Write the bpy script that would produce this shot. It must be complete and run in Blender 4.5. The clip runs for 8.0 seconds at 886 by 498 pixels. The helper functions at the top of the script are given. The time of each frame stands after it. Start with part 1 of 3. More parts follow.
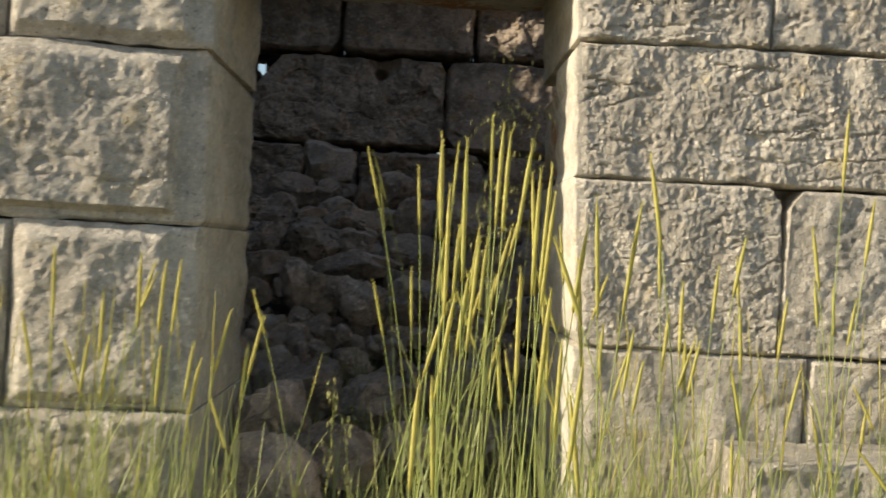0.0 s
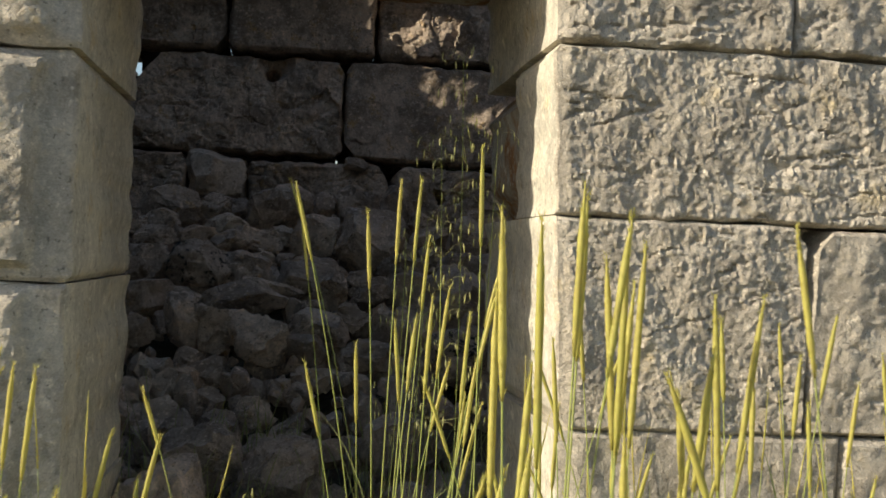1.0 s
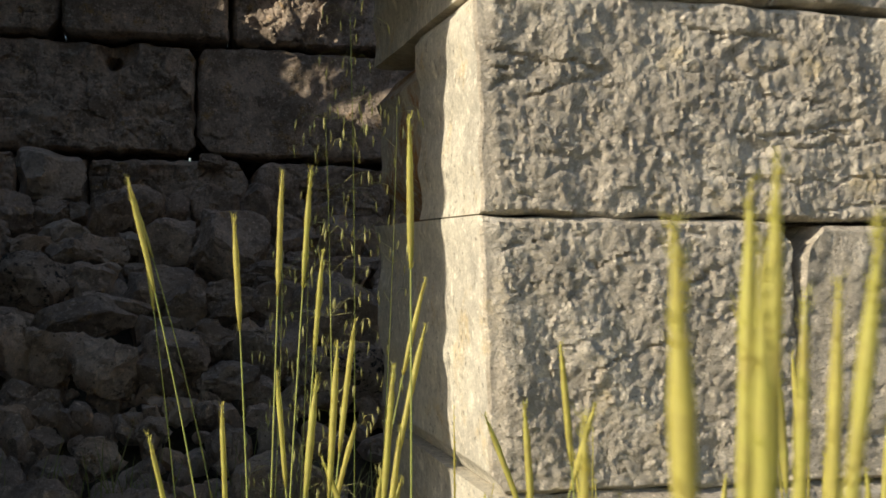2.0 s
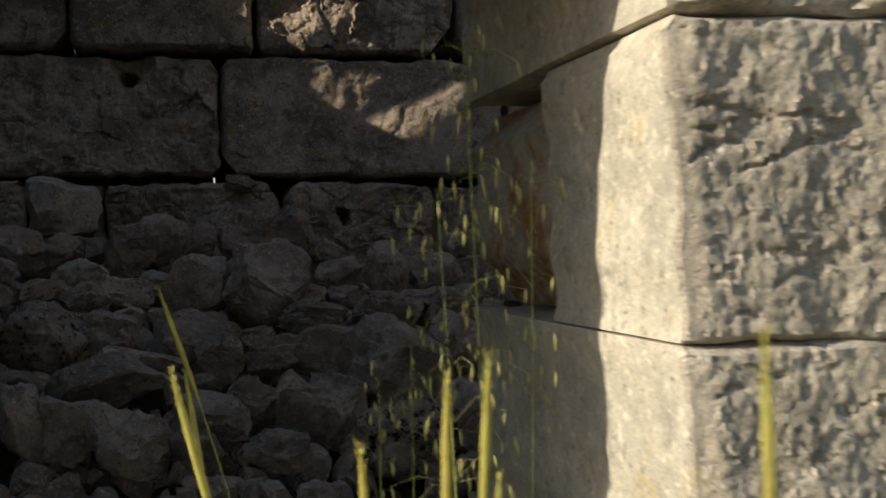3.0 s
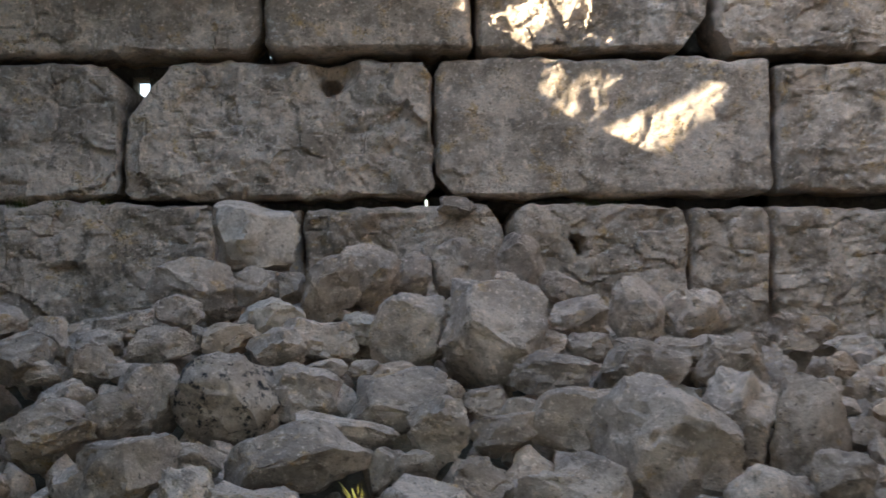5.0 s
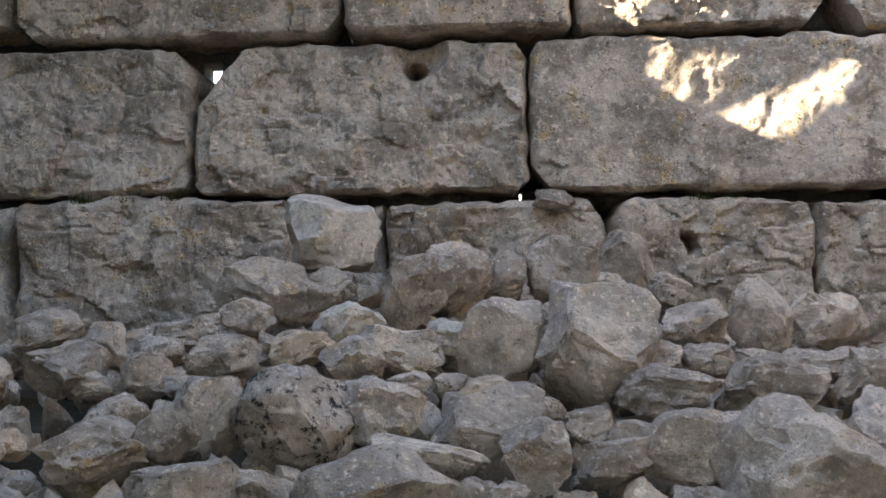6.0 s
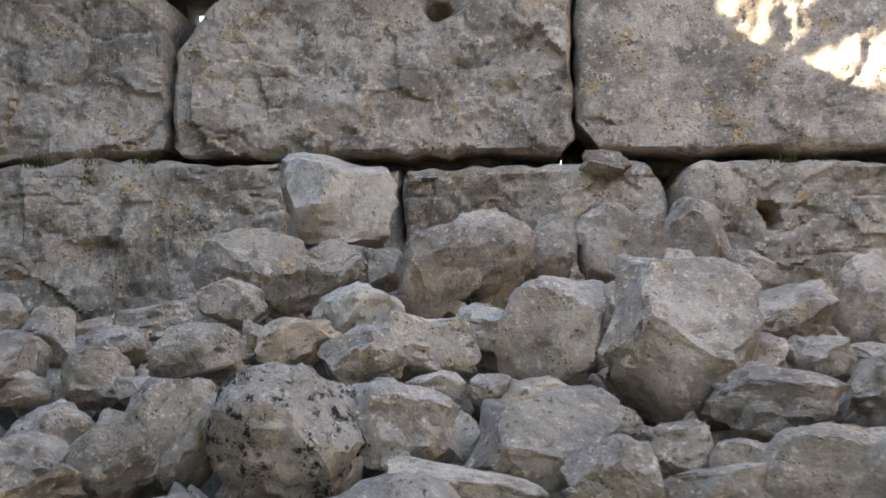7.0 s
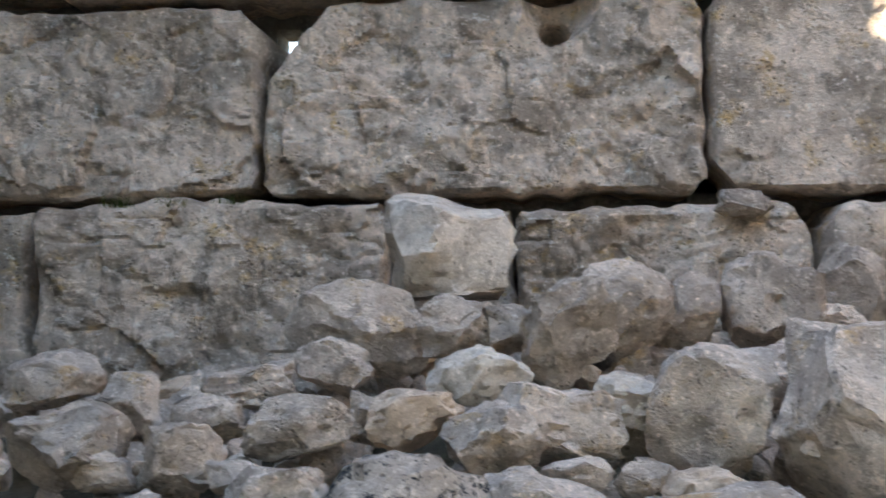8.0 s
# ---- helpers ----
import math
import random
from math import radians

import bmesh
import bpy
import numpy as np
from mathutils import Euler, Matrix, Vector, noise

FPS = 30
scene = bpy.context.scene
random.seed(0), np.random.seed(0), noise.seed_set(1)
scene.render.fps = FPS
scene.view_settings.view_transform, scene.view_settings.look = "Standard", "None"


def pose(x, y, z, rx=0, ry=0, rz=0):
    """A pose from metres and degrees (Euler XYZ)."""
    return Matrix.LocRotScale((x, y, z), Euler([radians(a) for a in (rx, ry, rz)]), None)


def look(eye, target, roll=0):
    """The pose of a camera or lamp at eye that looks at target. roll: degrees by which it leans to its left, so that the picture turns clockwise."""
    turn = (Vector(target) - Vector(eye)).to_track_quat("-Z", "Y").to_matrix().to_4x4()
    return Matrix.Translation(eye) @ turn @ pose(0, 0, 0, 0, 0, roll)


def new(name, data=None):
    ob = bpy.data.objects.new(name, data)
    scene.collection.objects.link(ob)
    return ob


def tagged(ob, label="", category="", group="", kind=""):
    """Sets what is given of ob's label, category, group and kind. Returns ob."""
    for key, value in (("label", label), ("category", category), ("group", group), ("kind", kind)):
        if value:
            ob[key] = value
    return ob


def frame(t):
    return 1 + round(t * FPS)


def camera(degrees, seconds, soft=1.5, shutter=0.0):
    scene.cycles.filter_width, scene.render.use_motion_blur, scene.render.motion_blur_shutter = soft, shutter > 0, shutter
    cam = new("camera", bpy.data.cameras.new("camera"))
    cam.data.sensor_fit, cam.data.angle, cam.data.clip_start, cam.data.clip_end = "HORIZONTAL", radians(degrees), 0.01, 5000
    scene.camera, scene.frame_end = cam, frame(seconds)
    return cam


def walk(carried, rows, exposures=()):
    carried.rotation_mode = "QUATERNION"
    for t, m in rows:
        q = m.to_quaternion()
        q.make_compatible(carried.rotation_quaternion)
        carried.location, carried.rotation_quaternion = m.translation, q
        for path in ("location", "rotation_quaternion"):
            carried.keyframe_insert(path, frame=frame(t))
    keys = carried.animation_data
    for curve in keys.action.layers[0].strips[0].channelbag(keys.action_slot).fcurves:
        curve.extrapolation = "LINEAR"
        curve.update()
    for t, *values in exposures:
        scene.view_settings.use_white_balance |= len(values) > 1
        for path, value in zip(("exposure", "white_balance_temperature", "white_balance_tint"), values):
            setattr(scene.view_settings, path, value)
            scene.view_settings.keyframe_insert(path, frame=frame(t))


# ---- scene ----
# ---- camera ----
cam = camera(42.0, 8.0, soft=1.6, shutter=0.3)
PATH = [
    (0, (0.048, -3.51, 1.219), (0.096, -1.511, 1.223), 3.1),
    (0.5, (-0.059, -3.121, 1.316), (0.175, -1.135, 1.328), 2.7),
    (1, (-0.1, -2.712, 1.359), (0.159, -0.729, 1.37), 2.6),
    (1.5, (-0.091, -2.39, 1.395), (0.304, -0.43, 1.423), 2.7),
    (1.7, (-0.077, -2.244, 1.383), (0.388, -0.299, 1.411), 2.4),
    (2.8, (-0.064, -1.471, 1.551), (0.407, 0.472, 1.531), -1.7),
    (3, (-0.101, -1.323, 1.602), (0.366, 0.621, 1.592), -1.0),
    (3.5, (-0.171, -1.068, 1.58), (0.282, 0.88, 1.58), -1.1),
    (4, (-0.143, -0.895, 1.609), (0.298, 1.056, 1.607), -1.2),
    (4.5, (-0.099, -0.57, 1.598), (0.209, 1.406, 1.586), -1.3),
    (5, (-0.103, -0.215, 1.666), (0.022, 1.781, 1.699), -1.0),
    (5.2, (-0.082, -0.107, 1.643), (-0.006, 1.892, 1.661), -1.1),
    (6.5, (-0.110, 0.674, 1.685), (-0.162, 2.673, 1.728), -0.8),
    (7, (-0.171, 1.173, 1.612), (-0.223, 3.172, 1.636), -0.9),
    (7.5, (-0.268, 1.528, 1.648), (-0.311, 3.527, 1.702), -0.9),
    (8, (-0.350, 1.592, 1.703), (-0.516, 3.584, 1.771), -0.6),
]
walk(cam, [(t, look(eye, target, roll)) for t, eye, target, roll in PATH],
     exposures=[(0, 1.1), (1.0, 0.97), (1.7, 0.82), (2.8, 0.75), (3.3, 0.58), (3.6, 0.82), (4.0, 1.9), (4.5, 3.08), (5.0, 3.6), (6.5, 4.32), (8.0, 4.62)])

# ---- light ----
SUN_TURN, SUN_RISE = 0.235, radians(25)      # the light runs along +x, a little into +y
SUN_WAY = Vector((1, SUN_TURN, -math.tan(SUN_RISE) * math.hypot(1, SUN_TURN))).normalized()
world = bpy.data.worlds.new("world")
scene.world = world
world.use_nodes = True
wn = world.node_tree.nodes
sky = wn.new("ShaderNodeTexSky")
sky.sky_type, sky.sun_disc, sky.sun_elevation = "NISHITA", False, SUN_RISE
sky.sun_rotation = math.atan2(-1, -SUN_TURN)
wn["Background"].inputs[1].default_value = 0.075
world.node_tree.links.new(sky.outputs[0], wn["Background"].inputs[0])
sun = new("sun", bpy.data.lights.new("sun", "SUN"))
sun.data.energy, sun.data.angle, sun.data.color = 3.1, radians(0.5), (1, 0.90, 0.72)
sun.matrix_world = look((-8, -1, 9), Vector((-8, -1, 9)) + SUN_WAY)


# ---- materials ----
def mix(nt, fac, a, b, blend="MIX"):
    n = nt.nodes.new("ShaderNodeMix")
    n.data_type, n.blend_type = "RGBA", blend
    for socket, value in ((n.inputs[0], fac), (n.inputs[6], a), (n.inputs[7], b)):
        if hasattr(value, "is_output"):
            nt.links.new(value, socket)
        elif isinstance(value, (int, float)):
            socket.default_value = value
        else:
            socket.default_value = (*value, 1)
    return n.outputs[2]


def ramp(nt, fac, low, high):
    n = nt.nodes.new("ShaderNodeMapRange")
    n.interpolation_type = "SMOOTHSTEP"
    n.inputs[1].default_value, n.inputs[2].default_value = low, high
    nt.links.new(fac, n.inputs[0])
    return n.outputs[0]


def noise_tex(nt, vector, scale, detail=5, rough=0.6):
    n = nt.nodes.new("ShaderNodeTexNoise")
    n.inputs["Scale"].default_value, n.inputs["Detail"].default_value, n.inputs["Roughness"].default_value = scale, detail, rough
    nt.links.new(vector, n.inputs["Vector"])
    return n.outputs[0]


def stone_material(name, light, dark, stain, stain_from=0.56, lichen=None, lichen_from=0.62, pits=0.6, bump=0.5, vary=0.16, stain_scale=9, pit_scale=38):
    m = bpy.data.materials.new(name)
    m.use_nodes = True
    nt = m.node_tree
    out = nt.nodes["Principled BSDF"]
    out.inputs["Roughness"].default_value = 0.92
    out.inputs["Specular IOR Level"].default_value = 0.25
    tc, info = nt.nodes.new("ShaderNodeNewGeometry"), nt.nodes.new("ShaderNodeObjectInfo")
    mul = nt.nodes.new("ShaderNodeVectorMath")
    mul.operation = "MULTIPLY_ADD"
    comb = nt.nodes.new("ShaderNodeCombineXYZ")
    for k in range(3):
        nt.links.new(info.outputs["Random"], comb.inputs[k])
    nt.links.new(comb.outputs[0], mul.inputs[0])
    mul.inputs[1].default_value = (31, 17, 43)
    nt.links.new(tc.outputs["Position"], mul.inputs[2])
    v = mul.outputs[0]
    broad, mid, fine, grit = noise_tex(nt, v, 3.2, 7, 0.62), noise_tex(nt, v, 9, 8, 0.65), noise_tex(nt, v, 34, 8, 0.7), noise_tex(nt, v, 130, 4, 0.7)
    col = mix(nt, ramp(nt, broad, 0.40, 0.60), dark, light)
    col = mix(nt, ramp(nt, mid if stain_scale == 9 else noise_tex(nt, v, stain_scale, 6, 0.7), stain_from, stain_from + 0.16), col, stain)
    # pale bloom and grey crust
    off = nt.nodes.new("ShaderNodeVectorMath")
    off.operation = "ADD"
    off.inputs[1].default_value = (7.3, 2.1, 5.7)
    nt.links.new(v, off.inputs[0])
    bloom = noise_tex(nt, off.outputs[0], 16, 8, 0.7)
    col = mix(nt, ramp(nt, bloom, 0.56, 0.68), col, [min(1, c * 1.32) for c in light])
    col = mix(nt, ramp(nt, bloom, 0.40, 0.30), col, [c * 0.72 for c in dark])
    # coarse mottling and small flecks
    mott = noise_tex(nt, off.outputs[0], 6.5, 9, 0.72)
    col = mix(nt, ramp(nt, mott, 0.51, 0.63), col, [c * 0.84 for c in dark])
    fleck = noise_tex(nt, off.outputs[0], 58, 3, 0.6)
    col = mix(nt, ramp(nt, fleck, 0.58, 0.70), col, [min(1, c * 1.22) for c in light])
    col = mix(nt, ramp(nt, fleck, 0.38, 0.30), col, [c * 0.55 for c in dark])
    tone = nt.nodes.new("ShaderNodeHueSaturation")
    add = nt.nodes.new("ShaderNodeMath")
    add.operation = "MULTIPLY_ADD"
    nt.links.new(info.outputs["Random"], add.inputs[0])
    add.inputs[1].default_value, add.inputs[2].default_value = 2 * vary, 1 - vary
    nt.links.new(add.outputs[0], tone.inputs["Value"])
    nt.links.new(mix(nt, 0.55, col, mix(nt, fine, (0.1, 0.1, 0.1), (1.9, 1.9, 1.9)), "MULTIPLY"), tone.inputs["Color"])
    speck = mix(nt, 0.22, tone.outputs[0], mix(nt, ramp(nt, noise_tex(nt, v, 210, 3, 0.7), 0.3, 0.7), (0.35, 0.35, 0.35), (1.65, 1.65, 1.65)), "MULTIPLY")
    col = speck
    vor = nt.nodes.new("ShaderNodeTexVoronoi")
    vor.inputs["Scale"].default_value = pit_scale
    nt.links.new(v, vor.inputs["Vector"])
    pit = nt.nodes.new("ShaderNodeMath")
    pit.operation = "MULTIPLY"
    nt.links.new(ramp(nt, vor.outputs["Distance"], 0.30, 0.12), pit.inputs[0])
    nt.links.new(ramp(nt, mid, 0.48, 0.60), pit.inputs[1])
    pits_on = nt.nodes.new("ShaderNodeMath")
    pits_on.operation = "MULTIPLY"
    pits_on.inputs[1].default_value = pits
    nt.links.new(pit.outputs[0], pits_on.inputs[0])
    col = mix(nt, pits_on.outputs[0], col, [c * 0.35 for c in dark])
    if lichen:
        col = mix(nt, ramp(nt, noise_tex(nt, off.outputs[0], 19, 7, 0.8), lichen_from - 0.02, lichen_from + 0.04), col, lichen)
    nt.links.new(col, out.inputs["Base Color"])
    height = nt.nodes.new("ShaderNodeMath")
    height.operation = "MULTIPLY_ADD"
    nt.links.new(grit, height.inputs[0])
    height.inputs[1].default_value = 0.35
    low = nt.nodes.new("ShaderNodeMath")
    low.operation = "MULTIPLY_ADD"
    nt.links.new(pit.outputs[0], low.inputs[0])
    low.inputs[1].default_value = -0.8 * pits
    both = nt.nodes.new("ShaderNodeMath")
    both.operation = "MULTIPLY_ADD"
    nt.links.new(mid, both.inputs[0])
    both.inputs[1].default_value = 0.9
    nt.links.new(fine, both.inputs[2])
    nt.links.new(both.outputs[0], low.inputs[2])
    nt.links.new(low.outputs[0], height.inputs[2])
    b = nt.nodes.new("ShaderNodeBump")
    b.inputs["Strength"].default_value, b.inputs["Distance"].default_value = bump, 0.022
    nt.links.new(height.outputs[0], b.inputs["Height"])
    nt.links.new(b.outputs[0], out.inputs["Normal"])
    return m


def leaf_material(name, light, dark, glow=0.35, rough=0.55):
    m = bpy.data.materials.new(name)
    m.use_nodes = True
    nt = m.node_tree
    out = nt.nodes["Principled BSDF"]
    out.inputs["Roughness"].default_value = rough
    tc, info, geo = nt.nodes.new("ShaderNodeTexCoord"), nt.nodes.new("ShaderNodeObjectInfo"), nt.nodes.new("ShaderNodeNewGeometry")
    island = nt.nodes.new("ShaderNodeMath")
    island.operation = "ADD"
    nt.links.new(info.outputs["Random"], island.inputs[0])
    nt.links.new(geo.outputs["Random Per Island"], island.inputs[1])
    half = nt.nodes.new("ShaderNodeMath")
    half.operation = "MULTIPLY"
    half.inputs[1].default_value = 0.5
    nt.links.new(island.outputs[0], half.inputs[0])
    col = mix(nt, half.outputs[0], dark, light)
    col = mix(nt, ramp(nt, noise_tex(nt, tc.outputs["Object"], 60), 0.35, 0.7), col, [c * 0.75 for c in light])
    nt.links.new(col, out.inputs["Base Color"])
    tr = nt.nodes.new("ShaderNodeBsdfTranslucent")
    nt.links.new(col, tr.inputs["Color"])
    ms = nt.nodes.new("ShaderNodeMixShader")
    ms.inputs[0].default_value = glow
    nt.links.new(out.outputs[0], ms.inputs[1])
    nt.links.new(tr.outputs[0], ms.inputs[2])
    nt.links.new(ms.outputs[0], nt.nodes["Material Output"].inputs["Surface"])
    return m


ASHLAR = stone_material("weathered limestone ashlar", (0.61, 0.54, 0.435), (0.475, 0.415, 0.33), (0.60, 0.49, 0.31), 0.55, pits=0.2, bump=0.8, vary=0.05)
JAMB = stone_material("dressed limestone", (0.60, 0.55, 0.445), (0.49, 0.45, 0.37), (0.55, 0.45, 0.29), 0.54, pits=0.45, bump=0.4, vary=0.04)
STAINED = stone_material("rust-stained limestone", (0.46, 0.42, 0.33), (0.39, 0.36, 0.30), (0.30, 0.15, 0.06), 0.44, pits=0.4, bump=0.3, vary=0.03, stain_scale=4.5)
BACK = stone_material("grey limestone block", (0.665, 0.530, 0.410), (0.332, 0.262, 0.200), (0.558, 0.370, 0.175), 0.55, pits=0.8, bump=0.9, vary=0.07, pit_scale=52, lichen=(0.70, 0.63, 0.53), lichen_from=0.60)
RUBBLE = stone_material("rubble limestone", (0.595, 0.472, 0.368), (0.370, 0.292, 0.230), (0.536, 0.355, 0.184), 0.56, pits=0.7, bump=0.9, vary=0.2, pit_scale=75, lichen=(0.64, 0.56, 0.46), lichen_from=0.64)
TAN = stone_material("tan broken limestone", (0.60, 0.44, 0.31), (0.46, 0.335, 0.235), (0.437, 0.360, 0.266), 0.60, pits=0.2, bump=0.5, vary=0.08)
PALE = stone_material("pale fresh limestone", (0.54, 0.445, 0.35), (0.41, 0.335, 0.265), (0.450, 0.370, 0.267), 0.60, pits=0.2, bump=0.5, vary=0.06)
LICHEN = stone_material("limestone with black lichen", (0.51, 0.405, 0.315), (0.40, 0.318, 0.25), (0.450, 0.340, 0.202), 0.60,
                        lichen=(0.035, 0.033, 0.032), lichen_from=0.54, pits=0.8, bump=0.8, vary=0.04)
# Stone darkened to cut bounce in the room and paint shade into joints.
SHADE_STONE = stone_material("limestone darkened for shade", (0.21, 0.185, 0.155), (0.12, 0.105, 0.085), (0.16, 0.12, 0.07), 0.55, pits=0.5, bump=0.6)
SOIL = stone_material("stony soil", (0.15, 0.12, 0.08), (0.09, 0.075, 0.05), (0.12, 0.11, 0.065), 0.55, pits=0.4, bump=0.8, vary=0.0)
HEAD = leaf_material("green-yellow grass ear", (0.74, 0.64, 0.17), (0.54, 0.54, 0.12), 0.4)
STEM = leaf_material("green grass stem", (0.56, 0.58, 0.18), (0.38, 0.46, 0.11), 0.35)
BLADE = leaf_material("grass blade", (0.54, 0.53, 0.22), (0.24, 0.33, 0.08), 0.45)
STRAW = leaf_material("dry oat spikelet", (0.70, 0.66, 0.32), (0.50, 0.52, 0.2), 0.5)
MOSS = leaf_material("moss tuft", (0.14, 0.15, 0.035), (0.07, 0.085, 0.02), 0.2, 0.9)


# ---- builders ----
def part(name, bm, material, parent=None, label="", smooth=True):
    me = bpy.data.meshes.new(name)
    bm.to_mesh(me)
    bm.free()
    me.materials.append(material)
    if smooth:
        me.polygons.foreach_set("use_smooth", [True] * len(me.polygons))
    ob = new(name, me)
    ob.parent = parent
    return tagged(ob, label)


def facets(a, b, seed, tilt=1.0):
    """Broken flats: each cell is a small plane of its own tilt."""
    p = noise.voronoi((a, b, seed), distance_metric="DISTANCE", exponent=2.5)[1][0]
    k = (p.x * 3.1 + 7, p.y * 3.7, p.z * 2.9 + seed)
    tx, ty, up = noise.noise(k), noise.noise((k[1], k[2] + 4, k[0])), noise.noise((k[2], k[0], k[1] + 9))
    return tilt * 1.9 * (tx * (a - p.x) + ty * (b - p.y)) + 0.4 * up


def chisel(u, v, turn, seed):
    """Rough tooling: torn ledges, upright gouges and fine grain over a lumpy face, from about -1 to 1."""
    c, s = math.cos(turn), math.sin(turn)
    a, b = u * c + v * s, v * c - u * s
    a += 0.012 * noise.noise((u * 26, v * 26, seed)) + 0.006 * noise.noise((u * 80, v * 80, seed))
    b += 0.012 * noise.noise((u * 26, v * 26, seed + 6)) + 0.006 * noise.noise((u * 80, v * 80, seed + 6))
    scoop = noise.noise((a * 11, b * 4.2, seed + 40)) + 0.45 * noise.noise((a * 4, b * 2.5, seed + 44))
    chips = 0.7 * facets(a * 46, b * 31, seed, 1.3) + 0.5 * facets(a * 92, b * 70, seed + 2, 1.3)
    grain = sum(noise.noise((a * f, b * f * 0.8, seed + f)) * k for f, k in ((26, 0.26), (62, 0.28), (125, 0.30)))
    crack = 0.0
    for k, f in ((15, 7), (31, 11)):
        line = max(0.0, 1 - abs(noise.noise((a * 1.5, b * f, seed + k))) / 0.03)
        crack += line * max(0.0, min(1, 5 * noise.noise((a * 4, b * 4, seed + k + 6))))
    return 1.6 * scoop + 0.8 * (chips + grain) - 1.2 * crack


def pitted(u, v, turn, seed):
    """Weathered face: a few large broken flats, swells, a crust and small pits."""
    p, q = u + 0.035 * noise.noise((u * 8, v * 8, seed)), v + 0.035 * noise.noise((u * 8, v * 8, seed + 5))
    broad = noise.noise((u * 2.6, v * 3.4, seed)) * 1.2 + noise.noise((p * 6, q * 6.5, seed + 4)) * 0.7
    flat = facets(p * 4.2 + q * 1.4, q * 4.4 - p, seed, 1.3) + 0.14 * facets(p * 13, q * 13, seed + 1)
    crust = sum(noise.noise((p * f, q * f, seed + f)) * k for f, k in ((14, 0.30), (27, 0.24), (50, 0.20), (84, 0.14)))
    ledge = max(0.0, 1 - abs(noise.noise((p * 3 + q * 2.2, q * 5 - p, seed + 8))) / 0.05) * -0.22
    pit = min(0.0, noise.noise((u * 30, v * 30, seed + 12)) + 0.32) * 1.3
    return 0.5 * flat + 0.5 * broad + 0.62 * crust + ledge + 0.3 * pit


def block(name, x0, x1, z0, z1, front, depth, material, parent, amp=0.012, bulge=0.0, margin=0.010, edge=0.009, step=0.016,
          face=chisel, turn=0.3, seed=1.0, cuts=(0, 0, 0, 0), holes=(), wobble=0.006, lean=(0, 0), label="", draft=(0, 0, 0, 0), fall=(0, 0), side=None):
    """One squared stone whose worked face looks along -y. cuts: broken corners (bottom left, bottom right, top left, top right);
    holes: (x, z, radius, depth) sunk in the face; lean: how far the left and the right side move with height;
    draft: widths of smooth bands (left, right, bottom, top); fall: from where, and how far, the face drops back to its right end."""
    w, h = x1 - x0, z1 - z0
    nx, nz = max(6, int(w / step)), max(6, int(h / step))
    cx, cz = (x0 + x1) / 2, (z0 + z1) / 2
    bm = bmesh.new()
    rows = []
    for j in range(nz + 1):
        row = []
        for i in range(nx + 1):
            u, v = i / nx * w, j / nz * h
            for k, size in enumerate(cuts):
                if size:
                    p, q = (w - u if k % 2 else u), (h - v if k > 1 else v)
                    s = 1 - (p / size + q / size * 0.8)
                    if s > 0:
                        p, q = p + s * size * 0.6, q + s * size * 0.6
                        u, v = (w - p if k % 2 else p), (h - q if k > 1 else q)
            d = min(u, w - u, v, h - v)
            away = 0.0
            worn = edge * (0.75 + 0.9 * noise.noise((u * 4.3, v * 4.3, seed + 20)))
            if d < worn:
                away = worn * (1 - math.sqrt(max(0, 1 - (1 - d / worn) ** 2)))
            if fall[1] and u > fall[0]:
                k = (u - fall[0]) / (w - fall[0])
                away += fall[1] * k * (1.5 - 0.5 * k)
            calm = min(1, d / margin) if margin else 1
            for width, dist in zip(draft, (u, w - u, v, h - v)):
                if width:
                    wig = width * (1 + 0.25 * noise.noise((u * 9, v * 9, seed)))
                    calm = min(calm, max(0.0, min(1, (dist - wig) / 0.022)) + 0.1)
            y = away - calm * (amp * face(u + x0, v + z0, turn, seed) + bulge)
            y -= (1 - calm) * 0.003 * noise.noise((u * 14, v * 14, seed))
            for hx, hz, r, deep in holes:
                far = math.hypot(u + x0 - hx, v + z0 - hz) / r
                if far < 1:
                    y += deep * (1 - far * far) ** 0.7
            rim = 1 - min(1, d / 0.03)
            du = wobble * (1.5 * noise.noise((u * 3 + 5, v * 3, seed)) + noise.noise((u * 13 + 5, v * 13, seed))) * rim
            dv = wobble * (1.5 * noise.noise((u * 3, v * 3 + 5, seed)) + noise.noise((u * 13, v * 13 + 5, seed))) * rim
            k = v / h
            slant = (lean[0] * (1 - u / w) + lean[1] * u / w) * k
            row.append(bm.verts.new((u + x0 - cx + du + slant, y, v + z0 - cz + dv)))
        rows.append(row)
    for j in range(nz):
        for i in range(nx):
            bm.faces.new((rows[j][i], rows[j][i + 1], rows[j + 1][i + 1], rows[j + 1][i]))
    ring = rows[0][:-1] + [r[-1] for r in rows[:-1]] + rows[-1][:0:-1] + [r[0] for r in rows[:0:-1]]
    steps = max(2, int(depth / 0.09))
    for s in range(1, steps + 1):
        nxt = []
        for v0 in ring:
            x, _, z = v0.co
            y = s / steps * depth
            n = noise.noise((x * 5 + seed, y * 6, z * 5)) * 0.004 + noise.noise((x * 17 + seed, y * 17, z * 17)) * 0.0025
            nxt.append(bm.verts.new((x + math.copysign(1, x) * n * (abs(x) > w / 2 - 0.06), max(y, v0.co.y + 0.004), z)))
        for a in range(len(ring)):
            b = (a + 1) % len(ring)
            bm.faces.new((ring[b], ring[a], nxt[a], nxt[b]))
        ring = nxt
    bm.faces.new(ring[::-1])
    if side:
        bm.faces.ensure_lookup_table()
        for f in bm.faces[nx * nz:]:
            f.material_index = 1
